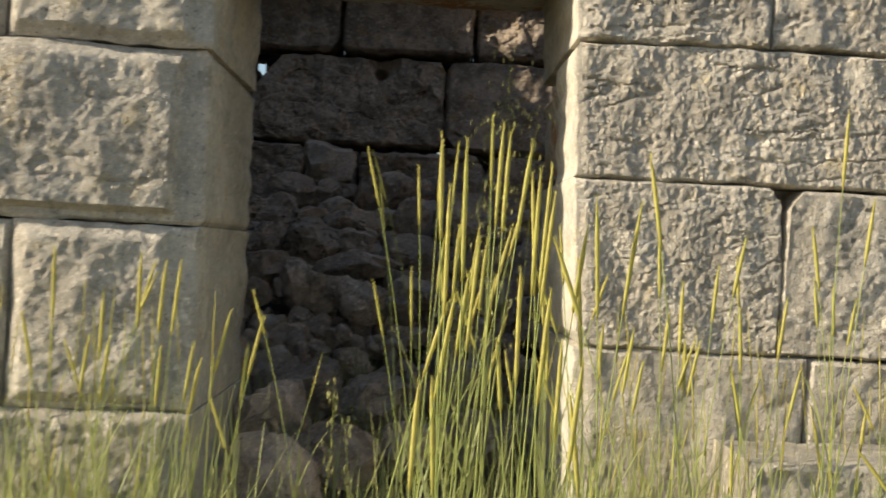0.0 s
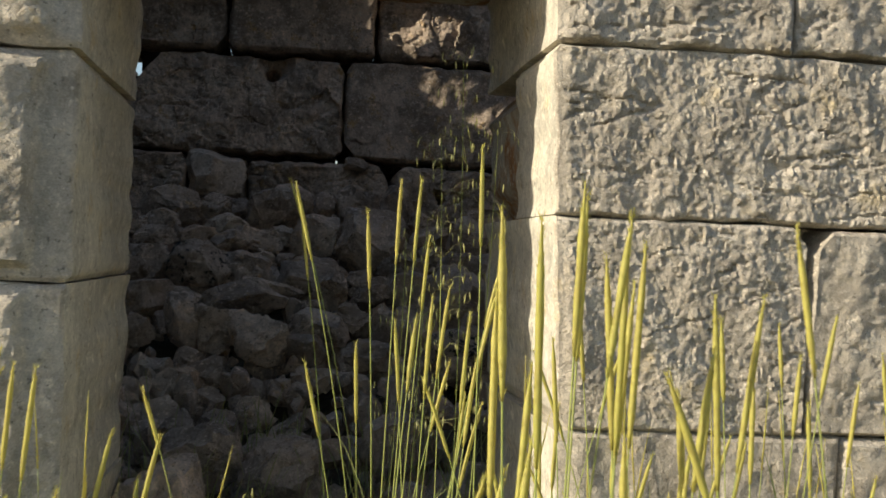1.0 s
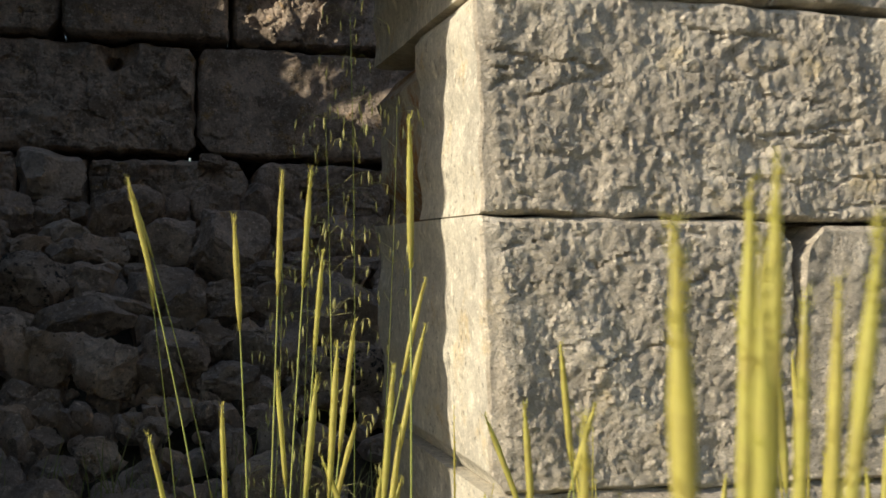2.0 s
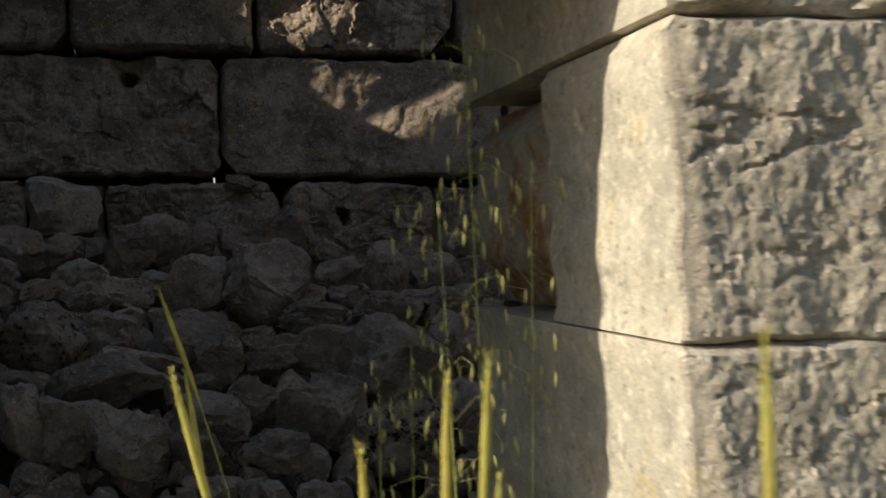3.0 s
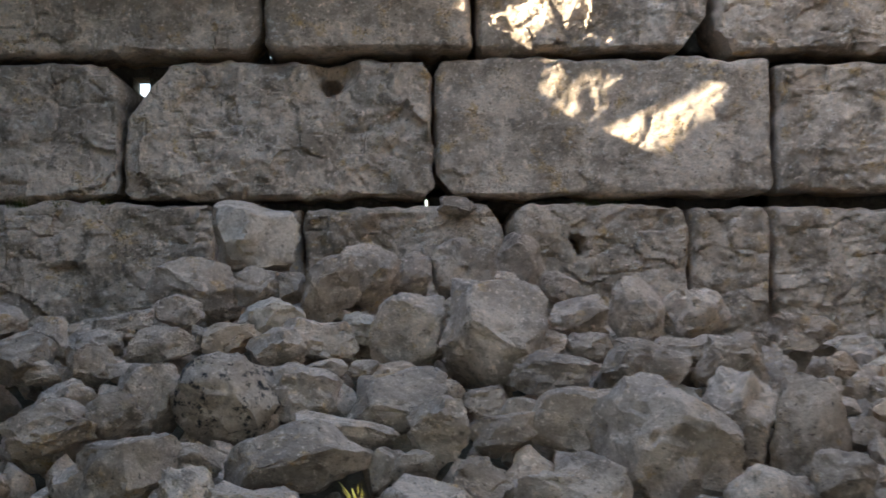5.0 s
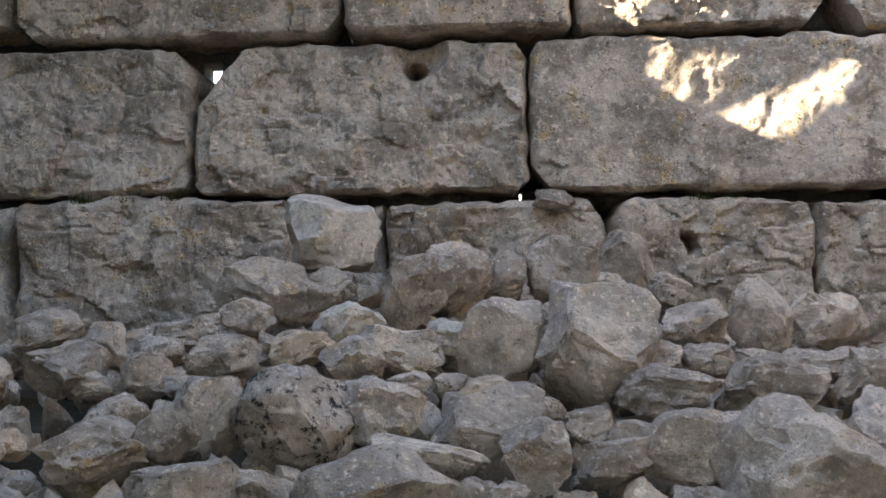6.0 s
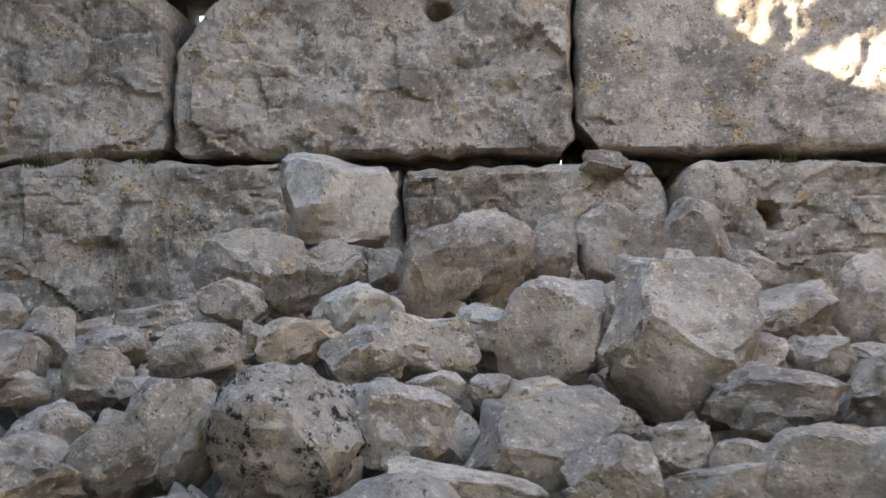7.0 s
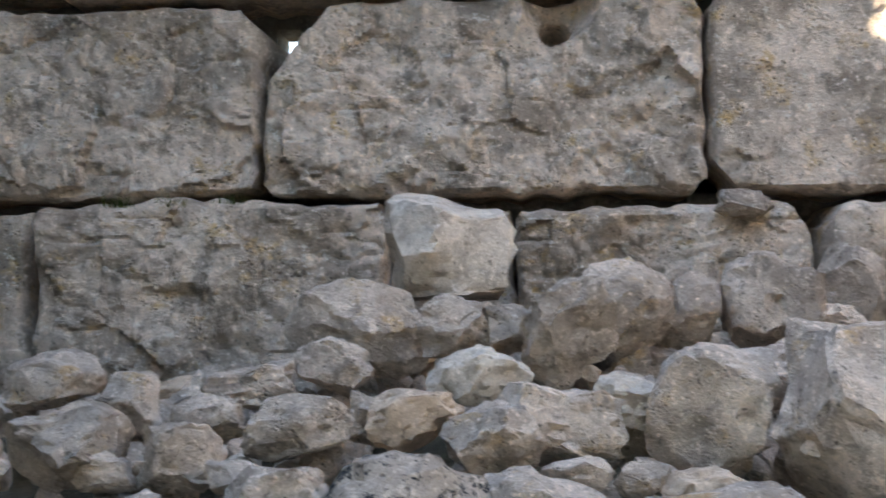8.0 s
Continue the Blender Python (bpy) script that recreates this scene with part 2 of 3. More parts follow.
    ob = part(name, bm, material, parent, label)
    if side:
        ob.data.materials.append(side)
    ob.data.set_sharp_from_angle(angle=radians(38))
    ob.location = (cx, front, cz)
    return ob


def slab(name, x0, x1, y0, y1, z0, z1, material, parent=None):
    bm = bmesh.new()
    bmesh.ops.create_cube(bm, size=1, matrix=Matrix.LocRotScale(((x0 + x1) / 2, (y0 + y1) / 2, (z0 + z1) / 2), None, (x1 - x0, y1 - y0, z1 - z0)))
    return part(name, bm, material, parent, smooth=False)


def rock_mesh(name, seed, level=3, flats=9, rough=0.03, square=0.0, soft=0.0):
    """A broken stone about 1 m across: a ball cut by hard flats, its edges chipped and its faces pocked."""
    rng = random.Random(seed)
    bm = bmesh.new()
    bmesh.ops.create_icosphere(bm, subdivisions=level, radius=0.66)
    cuts = []
    for k in range(flats):
        n = max((Vector((rng.gauss(0, 1), rng.gauss(0, 1), rng.gauss(0, 1))).normalized() for _ in range(5)),
                key=lambda c: min([2.0] + [(c - o).length for o, _ in cuts]))
        if rng.random() < square:
            axis = rng.randrange(3)
            n = (n * 0.3 + Vector([math.copysign(1, n[axis]) if a == axis else 0 for a in range(3)])).normalized()
        cuts.append((n, rng.uniform(0.32, 0.47)))
    for k in range(7):
        n = Vector((rng.gauss(0, 1), rng.gauss(0, 1), rng.gauss(0, 1))).normalized()
        cuts.append((n, rng.uniform(0.47, 0.53)))
    o = Vector((seed * 3.7, seed * 1.3, 0))
    for v in bm.verts:
        p = v.co.copy()
        for _ in range(3):
            for n, d in cuts:
                over = p.dot(n) - d * (1 + 0.10 * noise.noise(p * 3.2 + o + n * 5))
                if over > 0:
                    p -= n * over
        v.co = p.lerp(v.co * 0.72, soft) * (1 + 0.09 * noise.noise(v.co * 2.4 - o))
    for v in bm.verts:
        p = v.co
        n = 1.1 * noise.noise(p * 3.4 + o) + 0.8 * (0.4 - 1.6 * abs(noise.noise(p * 7 + o))) + 0.55 * noise.noise(p * 14 + o) + 0.42 * noise.noise(p * 27 + o)
        n += 1.6 * min(0.0, noise.noise(p * 10 - o) + 0.42)
        v.co = p + p.normalized() * n * rough
    xs = [[v.co[a] for v in bm.verts] for a in range(3)]
    for v in bm.verts:
        v.co = [(v.co[a] - (min(xs[a]) + max(xs[a])) / 2) / (max(xs[a]) - min(xs[a])) for a in range(3)]
    me = bpy.data.meshes.new(name)
    bm.to_mesh(me)
    bm.free()
    me.polygons.foreach_set("use_smooth", [True] * len(me.polygons))
    me.set_sharp_from_angle(angle=radians(30))
    return me


def tube(bm, points, radii, sides=6):
    rings = []
    for k, (p, r) in enumerate(zip(points, radii)):
        way = (points[min(k + 1, len(points) - 1)] - points[max(k - 1, 0)]).normalized()
        side = way.cross(Vector((0.31, 0.9, 0.2))).normalized()
        up = way.cross(side)
        rings.append([bm.verts.new(p + (side * math.cos(a) + up * math.sin(a)) * r) for a in (2 * math.pi * s / sides for s in range(sides))])
    for a, b in zip(rings, rings[1:]):
        for s in range(sides):
            bm.faces.new((a[s], a[(s + 1) % sides], b[(s + 1) % sides], b[s]))
    bm.faces.new(rings[0][::-1])
    bm.faces.new(rings[-1])


def bend(base, tip, lean, count=9):
    """Points of a stem that leaves the ground steeply and leans over into its tip."""
    mid = base.lerp(tip, 0.55) + Vector((lean[0], lean[1], abs(lean[0]) * 0.3))
    return [base * (1 - s) ** 2 + mid * (2 * s * (1 - s)) + tip * s * s for s in (k / (count - 1) for k in range(count))]


def blade(bm, base, tip, width, droop):
    pts = [base.lerp(tip, s) + Vector((0, 0, droop * math.sin(math.pi * s))) for s in (0, 0.25, 0.5, 0.75, 1)]
    side = (tip - base).cross(Vector((0, 0, 1)))
    side = side.normalized() if side.length > 1e-4 else Vector((1, 0, 0))
    fold = Vector((0, 0, -width * 0.3))
    last = None
    for p, k in zip(pts, (0.7, 1, 0.9, 0.55, 0.08)):
        now = [bm.verts.new(p - side * width * k), bm.verts.new(p + fold * k), bm.verts.new(p + side * width * k)]
        if last:
            bm.faces.new((last[0], last[1], now[1], now[0]))
            bm.faces.new((last[1], last[2], now[2], now[1]))
        last = now


def ear(bm, points, radius, rng, bristles=150):
    """A dense narrow ear, fuzzy with short bristles along the given line."""
    n = len(points)
    tube(bm, points, [0.85 * radius * rng.uniform(0.88, 1.08) * min(1, (k + 1.2) / 3, (n - 0.6 - k) / 3.4) for k in range(n)], 8)
    for _ in range(bristles):
        s = rng.uniform(0, n - 1.01)
        k = int(s)
        p = points[k].lerp(points[k + 1], s - k)
        way = (points[k + 1] - points[k]).normalized()
        out = way.cross(Vector((rng.gauss(0, 1), rng.gauss(0, 1), rng.gauss(0, 1)))).normalized()
        a = p + out * radius * 0.55
        b = a + (way * 1.0 + out * 0.42) * rng.uniform(0.004, 0.009)
        w = way.cross(out) * 0.0007
        bm.faces.new((bm.verts.new(a - w), bm.verts.new(a + w), bm.verts.new(b)))


def foxtail(tip, ground, lean, head=0.13, radius=0.0055, seed=0, leaves=2, foot=None):
    """A single flowering grass: stem, ear and blades."""
    rng = random.Random(seed)
    tip = Vector(tip)
    base = Vector((tip.x - lean[0] * 2.2 + rng.uniform(-0.03, 0.03), tip.y - lean[1] * 2.2 + rng.uniform(-0.03, 0.03), ground)) if foot is None else Vector(foot)
    pts = bend(base, tip, (-lean[0] * 0.6, -lean[1] * 0.6), 22)
    root = new("foxtail_grass")
    root.location = base
    tagged(root, "tall green-yellow foxtail grass with a narrow ear", "grass", "foxtail grasses by the doorway")
    total = sum((b - a).length for a, b in zip(pts, pts[1:]))
    run, cut = 0, len(pts) - 3
    for k in range(len(pts) - 1, 0, -1):
        run += (pts[k] - pts[k - 1]).length
        if run >= head:
            cut = k - 1
            break
    stem = bmesh.new()
    tube(stem, [p - base for p in pts[:cut + 2]], [0.0016 - 0.0006 * k / len(pts) for k in range(cut + 2)], 5)
    part("stem", stem, STEM, root)
    top = bmesh.new()
    line = []
    for k in range(cut, len(pts) - 1):
        line += [pts[k].lerp(pts[k + 1], s) - base for s in (0, 0.34, 0.67)]
    ear(top, line + [pts[-1] - base], radius, rng)
    part("seed_head", top, HEAD, root)
    for k in range(leaves):
        at = pts[rng.randrange(3, 11)] - base
        turn = rng.uniform(0, 6.28)
        bm = bmesh.new()
        blade(bm, at, at + Vector((math.cos(turn) * 0.12, math.sin(turn) * 0.07, rng.uniform(0.10, 0.26))), 0.0034, 0.035)
        part("leaf", bm, BLADE, root)
    return root


# ---- ground ----
UP_A = [(-1.5, 0.15), (0, 0.32), (1.2, 0.42), (2.2, 0.66), (2.85, 0.92), (3.6, 1.18), (4.25, 1.42), (4.6, 1.56), (5.0, 1.68), (5.4, 1.72), (7, 1.72)]
UP_C = [(-1.5, 0.15), (0, 0.32), (1.2, 0.42), (2.2, 0.68), (2.85, 0.95), (3.6, 1.22), (4.25, 1.42), (4.6, 1.48), (5.4, 1.52), (7, 1.52)]
UP_B = [(-1.5, 0.15), (0, 0.32), (1.2, 0.40), (2.2, 0.62), (2.85, 0.89), (3.6, 1.16), (4.2, 1.35), (4.6, 1.42), (5.4, 1.48), (7, 1.48)]


def heap(x, y):
    """The height of the rubble heap inside the room."""
    a, b, c = (np.interp(y, *zip(*some)) for some in (UP_A, UP_B, UP_C))
    return float(a + (c - a) * min(1, (-0.4 - x) / 0.7) if x < -0.4 else a + (b - a) * min(1.25, (x + 0.4) / 1.25))


def earth(x, y):
    """The height of the open ground: a gentle rise to the wall."""
    return 0.22 * math.exp(-(max(0, -y) / 1.6) ** 2) if y < 0.2 else 0.22


bm = bmesh.new()
axis = [-900, -300, -90, -30, -12, -7, -5] + [-4 + 0.25 * k for k in range(33)] + [5, 7, 12, 30, 90, 300, 900]
grid = [[bm.verts.new((x, y, earth(x, y) + (0.03 * noise.noise((x * 1.7, y * 1.7, 0)) if abs(x) < 6 and abs(y) < 6 else 0))) for x in axis] for y in axis]
for a, b in zip(grid, grid[1:]):
    for k in range(len(axis) - 1):
        bm.faces.new((a[k], a[k + 1], b[k + 1], b[k]))
tagged(part("ground", bm, SOIL), "dry stony soil under long grass", "ground", kind="structure")

bm = bmesh.new()
xs, ys = [-3.0 + 0.12 * k for k in range(52)], [-0.3 + 0.12 * k for k in range(50)]
grid = [[bm.verts.new((x, y, heap(x, y) - 0.32 + 0.05 * noise.noise((x * 4, y * 4, 3)))) for x in xs] for y in ys]
for a, b in zip(grid, grid[1:]):
    for k in range(len(xs) - 1):
        bm.faces.new((a[k], a[k + 1], b[k + 1], b[k]))
tagged(part("rubble_bed", bm, SOIL), "earth and grit under the fallen stones", "ground", kind="structure")

# ---- front wall with the doorway ----
front = slab("wall_front", 0.72, 4.2, 0.16, 0.92, -0.3, 5.2, JAMB)
tagged(front, "ancient limestone ashlar wall beside a doorway", "wall", kind="structure")
slab("wall_core", -4.2, -0.84, 0.16, 0.92, -0.3, 5.2, JAMB, front)
slab("wall_core", -0.84, 0.72, 0.16, 0.92, 2.45, 5.2, JAMB, front)
T = 1.0
# right of the doorway, from the ground up
block("stone_block", 0.575, 1.263, 0.42, 0.950, 0.0, T, ASHLAR, front, 0.007, 0.012, turn=0.2, seed=11, side=JAMB, lean=(-0.03, 0), step=0.012, draft=(0.03, 0, 0, 0))
block("stone_block", 1.268, 2.1, 0.42, 0.950, 0.0, 0.5, ASHLAR, front, 0.009, 0.012, turn=-0.3, seed=12)
block("stone_block", 0.59, 2.1, -0.1, 0.41, 0.0, T, ASHLAR, front, 0.009, 0.01, turn=0.1, seed=13, lean=(-0.02, 0))
block("stone_block", 0.548, 1.170, 0.954, 1.468, 0.0, T, ASHLAR, front, 0.0078, 0.010, turn=0.25, seed=14, side=JAMB, lean=(-0.024, 0), step=0.0052, edge=0.013, draft=(0.014, 0, 0, 0), cuts=(0.03, 0, 0.0, 0.05))
block("stone_block", 1.176, 2.05, 0.954, 1.462, 0.0, 0.5, ASHLAR, front, 0.0075, 0.012, turn=-0.35, seed=15, step=0.010, cuts=(0, 0, 0.05, 0))
block("stone_block", 0.522, 2.15, 1.471, 1.887, 0.0, 0.49, ASHLAR, front, 0.0078, 0.006, turn=0.15, seed=16, side=JAMB, lean=(-0.018, 0), step=0.0052, edge=0.013, draft=(0.014, 0, 0, 0), cuts=(0, 0, 0.02, 0))
block("stone_block", 0.532, 1.2, 1.473, 1.872, 0.506, T - 0.506, STAINED, front, 0.012, 0, seed=17, lean=(-0.02, 0), face=pitted, cuts=(0.085, 0, 0.07, 0), edge=0.03, wobble=0.012, label="limestone block stained rusty brown")
block("stone_block", 0.507, 1.100, 1.890, 2.45, -0.004, T, ASHLAR, front, 0.009, 0.008, turn=0.1, seed=18, side=JAMB, lean=(-0.02, 0), step=0.007, draft=(0.012, 0, 0, 0))
block("stone_block", 1.104, 2.1, 1.892, 2.45, 0.0, 0.5, ASHLAR, front, 0.009, 0.010, turn=0.5, seed=19, step=0.008)
# left of the doorway
block("stone_block", -1.166, -0.612, 0.685, 1.251, 0.0, T, ASHLAR, front, 0.008, 0.03, margin=0.05, fall=(0.2, 0.04), turn=-0.6, seed=21, side=JAMB, step=0.010, draft=(0.01, 0.085, 0.02, 0.01))
block("stone_block", -2.0, -1.172, 0.685, 1.245, 0.0, 0.5, ASHLAR, front, 0.009, 0.015, turn=0.3, seed=22)
block("stone_block", -1.95, -0.605, 1.255, 1.795, -0.006, T, ASHLAR, front, 0.008, 0.04, margin=0.045, fall=(0.85, 0.055), turn=0.1, seed=23, side=JAMB, step=0.010, draft=(0.01, 0.085, 0.03, 0.01), cuts=(0, 0.015, 0, 0.02))
block("stone_block", -1.212, -0.605, 1.799, 2.45, -0.004, T, ASHLAR, front, 0.008, 0.03, fall=(0.2, 0.035), turn=0.2, seed=24, side=JAMB, step=0.012, draft=(0.01, 0.06, 0.02, 0.01))
block("stone_block", -2.1, -1.224, 1.802, 2.45, 0.0, 0.5, ASHLAR, front, 0.009, 0.015, turn=-0.2, seed=25)
block("stone_block", -1.6, -0.600, 0.15, 0.681, -0.005, T, ASHLAR, front, 0.009, 0.02, turn=0.4, seed=26, side=JAMB, step=0.012, draft=(0, 0.06, 0.02, 0.01))
block("lintel", -0.60, 0.49, 2.17, 2.45, 0.03, 0.95, STAINED, front, 0.006, 0, seed=27, face=pitted)

for x0, x1, k in ((-4.2, -2.1, 1), (-2.09, -0.61, 2), (-0.60, 0.70, 3), (0.71, 2.2, 4), (2.21, 4.2, 5)):
    block("stone_block", x0, x1, 2.46, 3.1, 0.0, 0.9, ASHLAR, front, 0.012, 0, seed=70 + k, step=0.04)
    block("stone_block", x0 + 0.3, x1 + 0.3, 3.11, 3.8, 0.0, 0.9, ASHLAR, front, 0.012, 0, seed=80 + k, step=0.05)
    block("stone_block", x0, x1, 3.81, 4.5, 0.0, 0.9, ASHLAR, front, 0.012, 0, seed=90 + k, step=0.05)

# ---- back wall ----
back = slab("wall_back", -3.2, 3.6, 5.62, 6.05, -0.2, 1.6, BACK)
tagged(back, "rough grey limestone block wall with open joints", "wall", kind="structure")
BY, BD = 5.52, 0.55
kw = dict(face=pitted, step=0.0115, margin=0.02, edge=0.05, wobble=0.018)
block("stone_block", -3.2, -1.312, 2.03, 2.70, BY, BD, BACK, back, 0.065, 0.02, seed=31, cuts=(0.03, 0.05, 0.1, 0.08), **kw)
block("stone_block", -1.298, 0.212, 2.02, 2.705, BY, BD, BACK, back, 0.065, 0.02, seed=32, cuts=(0.04, 0.05, 0.25, 0.06),
      holes=((-0.29, 2.58, 0.055, 0.22), (-0.27, 2.67, 0.13, 0.16), (-0.90, 2.58, 0.16, 0.05), (-0.55, 2.70, 0.09, 0.05), (-0.98, 2.40, 0.02, 0.03), (-0.12, 2.045, 0.14, 0.05), (0.13, 2.59, 0.10, 0.035)), **kw)
block("stone_block", 0.230, 1.945, 2.01, 2.71, BY, BD, BACK, back, 0.023, 0.02, seed=33.7, cuts=(0.10, 0.05, 0.05, 0.04), **kw)
block("stone_block", 1.975, 3.4, 2.02, 2.68, BY, BD, BACK, back, 0.06, 0.02, seed=34, **kw)
block("stone_block", -3.2, -2.14, 2.80, 3.45, BY - 0.03, BD, BACK, back, 0.06, 0.02, seed=35, **kw)
block("stone_block", -2.10, -0.62, 2.735, 3.40, BY - 0.03, BD, BACK, back, 0.06, 0.02, seed=36, cuts=(0.08, 0.08, 0, 0), **kw)
block("stone_block", -0.595, 0.42, 2.745, 3.40, BY - 0.05, BD, BACK, back, 0.018, 0.02, seed=37, cuts=(0.02, 0.02, 0, 0), **kw)
block("stone_block", 0.445, 1.63, 2.745, 3.42, BY, BD, BACK, back, 0.06, 0.02, seed=38, cuts=(0.03, 0.16, 0, 0), **kw)
block("stone_block", 1.66, 3.4, 2.735, 3.42, BY, BD, BACK, back, 0.06, 0.02, seed=39, cuts=(0.1, 0, 0, 0), **kw)
block("stone_block", -3.2, -2.14, 1.2, 2.0, BY, BD, BACK, back, 0.03, 0.02, seed=41, **kw)
block("stone_block", -2.10, -0.86, 1.2, 2.0, BY - 0.06, BD, BACK, back, 0.06, 0.02, seed=42, cuts=(0, 0, 0.05, 0.05), **kw)
block("stone_block", -0.85, -0.44, 1.2, 1.97, BY + 0.05, BD, BACK, back, 0.03, 0.02, seed=43, **kw)
block("stone_block", -0.43, 0.56, 1.5, 1.965, BY - 0.02, BD, BACK, back, 0.06, 0.02, seed=44, cuts=(0, 0, 0.03, 0.08), holes=((0.0, 1.80, 0.16, 0.06),), **kw)
block("stone_block", 0.585, 1.485, 1.2, 1.965, BY - 0.05, BD, BACK, back, 0.06, 0.02, seed=45, cuts=(0, 0, 0.06, 0.05), holes=((0.93, 1.78, 0.035, 0.2), (0.94, 1.74, 0.03, 0.2), (0.905, 1.80, 0.025, 0.1),), **kw)
block("stone_block", 1.50, 1.905, 1.2, 1.955, BY - 0.03, BD, BACK, back, 0.06, 0.02, seed=46, cuts=(0, 0, 0.03, 0.05), **kw)
block("stone_block", 1.935, 3.4, 1.2, 1.94, BY, BD, BACK, back, 0.06, 0.02, seed=47, **kw)
# hearting behind the joints, its colour dark to paint shade in the gaps
for x0, x1, z0, z1 in ((-3.2, 0.19, 1.9, 2.08), (0.21, 3.4, 1.9, 2.08), (-3.2, -1.33, 2.59, 2.86), (-1.24, -0.615, 2.6, 2.80), (-1.34, -1.23, 2.69, 2.86), (-0.600, 0.431, 2.6, 2.80),
                       (0.437, 3.4, 2.6, 2.80), (-1.40, -1.18, 1.9, 2.56), (0.14, 0.30, 2.04, 2.7), (1.88, 2.04, 1.3, 2.7), (0.50, 0.64, 1.3, 1.95), (-1.0, -0.4, 1.3, 1.95), (1.45, 1.55, 1.3, 1.95), (1.3, 2.1, 2.78, 3.0), (-0.66, -0.56, 2.83, 3.4), (0.38, 0.48, 2.83, 3.4), (1.58, 1.72, 2.9, 3.4), (-2.2, -2.0, 2.9, 3.4), (-2.4, -1.9, 2.8, 3.0), (-0.9, -0.63, 2.78, 2.95), (-3.2, -2.0, 1.3, 1.95)):
    slab("hearting", x0, x1, 5.88, 6.10, z0, z1, SHADE_STONE, back)

# ---- unseen walls, added to close the room and darken it ----
side_r = slab("wall_east", 3.4, 4.2, 0.92, 6.1, -0.3, 5.2, SHADE_STONE)
tagged(side_r, "unseen side wall added to close the room, darkened to cut bounce", "wall", kind="structure")
# added west wall that blocks the sun, with a hole for the patches
WX = -3.2
# outlines of the sun patches wanted on the back wall
PATCHES = [[(0.73, 2.54), (0.77, 2.63), (0.83, 2.67), (0.89, 2.67), (0.86, 2.60), (0.78, 2.53)],
           [(0.82, 2.46), (0.87, 2.54), (0.99, 2.63), (1.12, 2.65), (1.05, 2.59), (0.97, 2.52), (0.89, 2.42)],
           [(1.01, 2.38), (1.18, 2.42), (1.39, 2.50), (1.56, 2.60), (1.69, 2.58), (1.56, 2.47), (1.44, 2.37), (1.30, 2.24), (1.18, 2.29)],
           [(0.46, 2.89), (0.52, 3.08), (0.89, 3.10), (1.10, 3.02), (1.05, 2.93), (0.97, 2.85), (0.81, 2.83), (0.70, 2.72), (0.63, 2.79), (0.54, 2.86)]]


def sun_hole(x, z, y=5.47):
    far = (x - WX) / SUN_WAY.x
    return Vector((WX, y - SUN_WAY.y * far, z - SUN_WAY.z * far))


bm = bmesh.new()
outer = [bm.verts.new((WX, y, z)) for y, z in ((0.9, -0.3), (6.1, -0.3), (6.1, 6.6), (0.9, 6.6))]
inner = [bm.verts.new(sun_hole(x, z)) for x, z in ((0.2, 3.2), (1.1, 3.2), (1.9, 2.75), (1.75, 2.2), (0.3, 2.25))]
for loop in (outer, inner):
    for a, b in zip(loop, loop[1:] + loop[:1]):
        bm.edges.new((a, b))
bmesh.ops.triangle_fill(bm, use_beauty=True, use_dissolve=False, edges=bm.edges[:])
made = bmesh.ops.extrude_face_region(bm, geom=bm.faces[:])
for v in made["geom"]:
    if isinstance(v, bmesh.types.BMVert):
        v.co -= SUN_WAY / SUN_WAY.x * 0.3
bmesh.ops.recalc_face_normals(bm, faces=bm.faces[:])
tagged(part("wall_west", bm, SHADE_STONE, smooth=False), "unseen side wall added to block the sun, with a hole for the sun patches", "wall", kind="structure")

# an unseen slab added on the back wall; its holes shape the sun patches
bm = bmesh.new()
SZ = 3.46
outer = [bm.verts.new((x, y, SZ)) for x, y in ((-2.45, 4.72), (0.9, 4.86), (1.0, 6.05), (-2.5, 6.05))]
mask_holes = []
for patch in PATCHES:
    crack = []
    for x, z in patch:
        far = (SZ - z) / -SUN_WAY.z
        crack.append(bm.verts.new((x - SUN_WAY.x * far, 5.49 - SUN_WAY.y * far, SZ)))
    mask_holes.append(crack)
for loop in [outer] + mask_holes:
    for a, b in zip(loop, loop[1:] + loop[:1]):
        bm.edges.new((a, b))
bmesh.ops.triangle_fill(bm, use_beauty=True, use_dissolve=False, edges=bm.edges[:])
made = bmesh.ops.extrude_face_region(bm, geom=bm.faces[:])
for v in made["geom"]:
    if isinstance(v, bmesh.types.BMVert):
        v.co += SUN_WAY / SUN_WAY.z * 0.14
bmesh.ops.recalc_face_normals(bm, faces=bm.faces[:])
tagged(part("roof_slab", bm, BACK, smooth=False), "unseen slab added above the back wall, pierced to shape the sun patches", "slab", kind="structure")

# ---- rubble ----
KINDS = [rock_mesh("rubble_stone", 100 + k, 3, 7 + k % 5, 0.040 + 0.009 * (k % 4), 0.4 if k % 3 == 0 else 0.1) for k in range(16)]
BIG = [rock_mesh("rubble_stone", 200 + k, 4, 7 + k % 5, 0.050 + 0.010 * (k % 4), 0.4 if k % 2 else 0.1, 0.12) for k in range(20)]
SOFT = [rock_mesh("rubble_stone", 260 + k, 4, 11, 0.055, 0.0, 0.5) for k in range(4)]
SQUARE = rock_mesh("rubble_stone", 292, 4, 8, 0.035, 0.85)
rng = random.Random(5)
PLACED = []


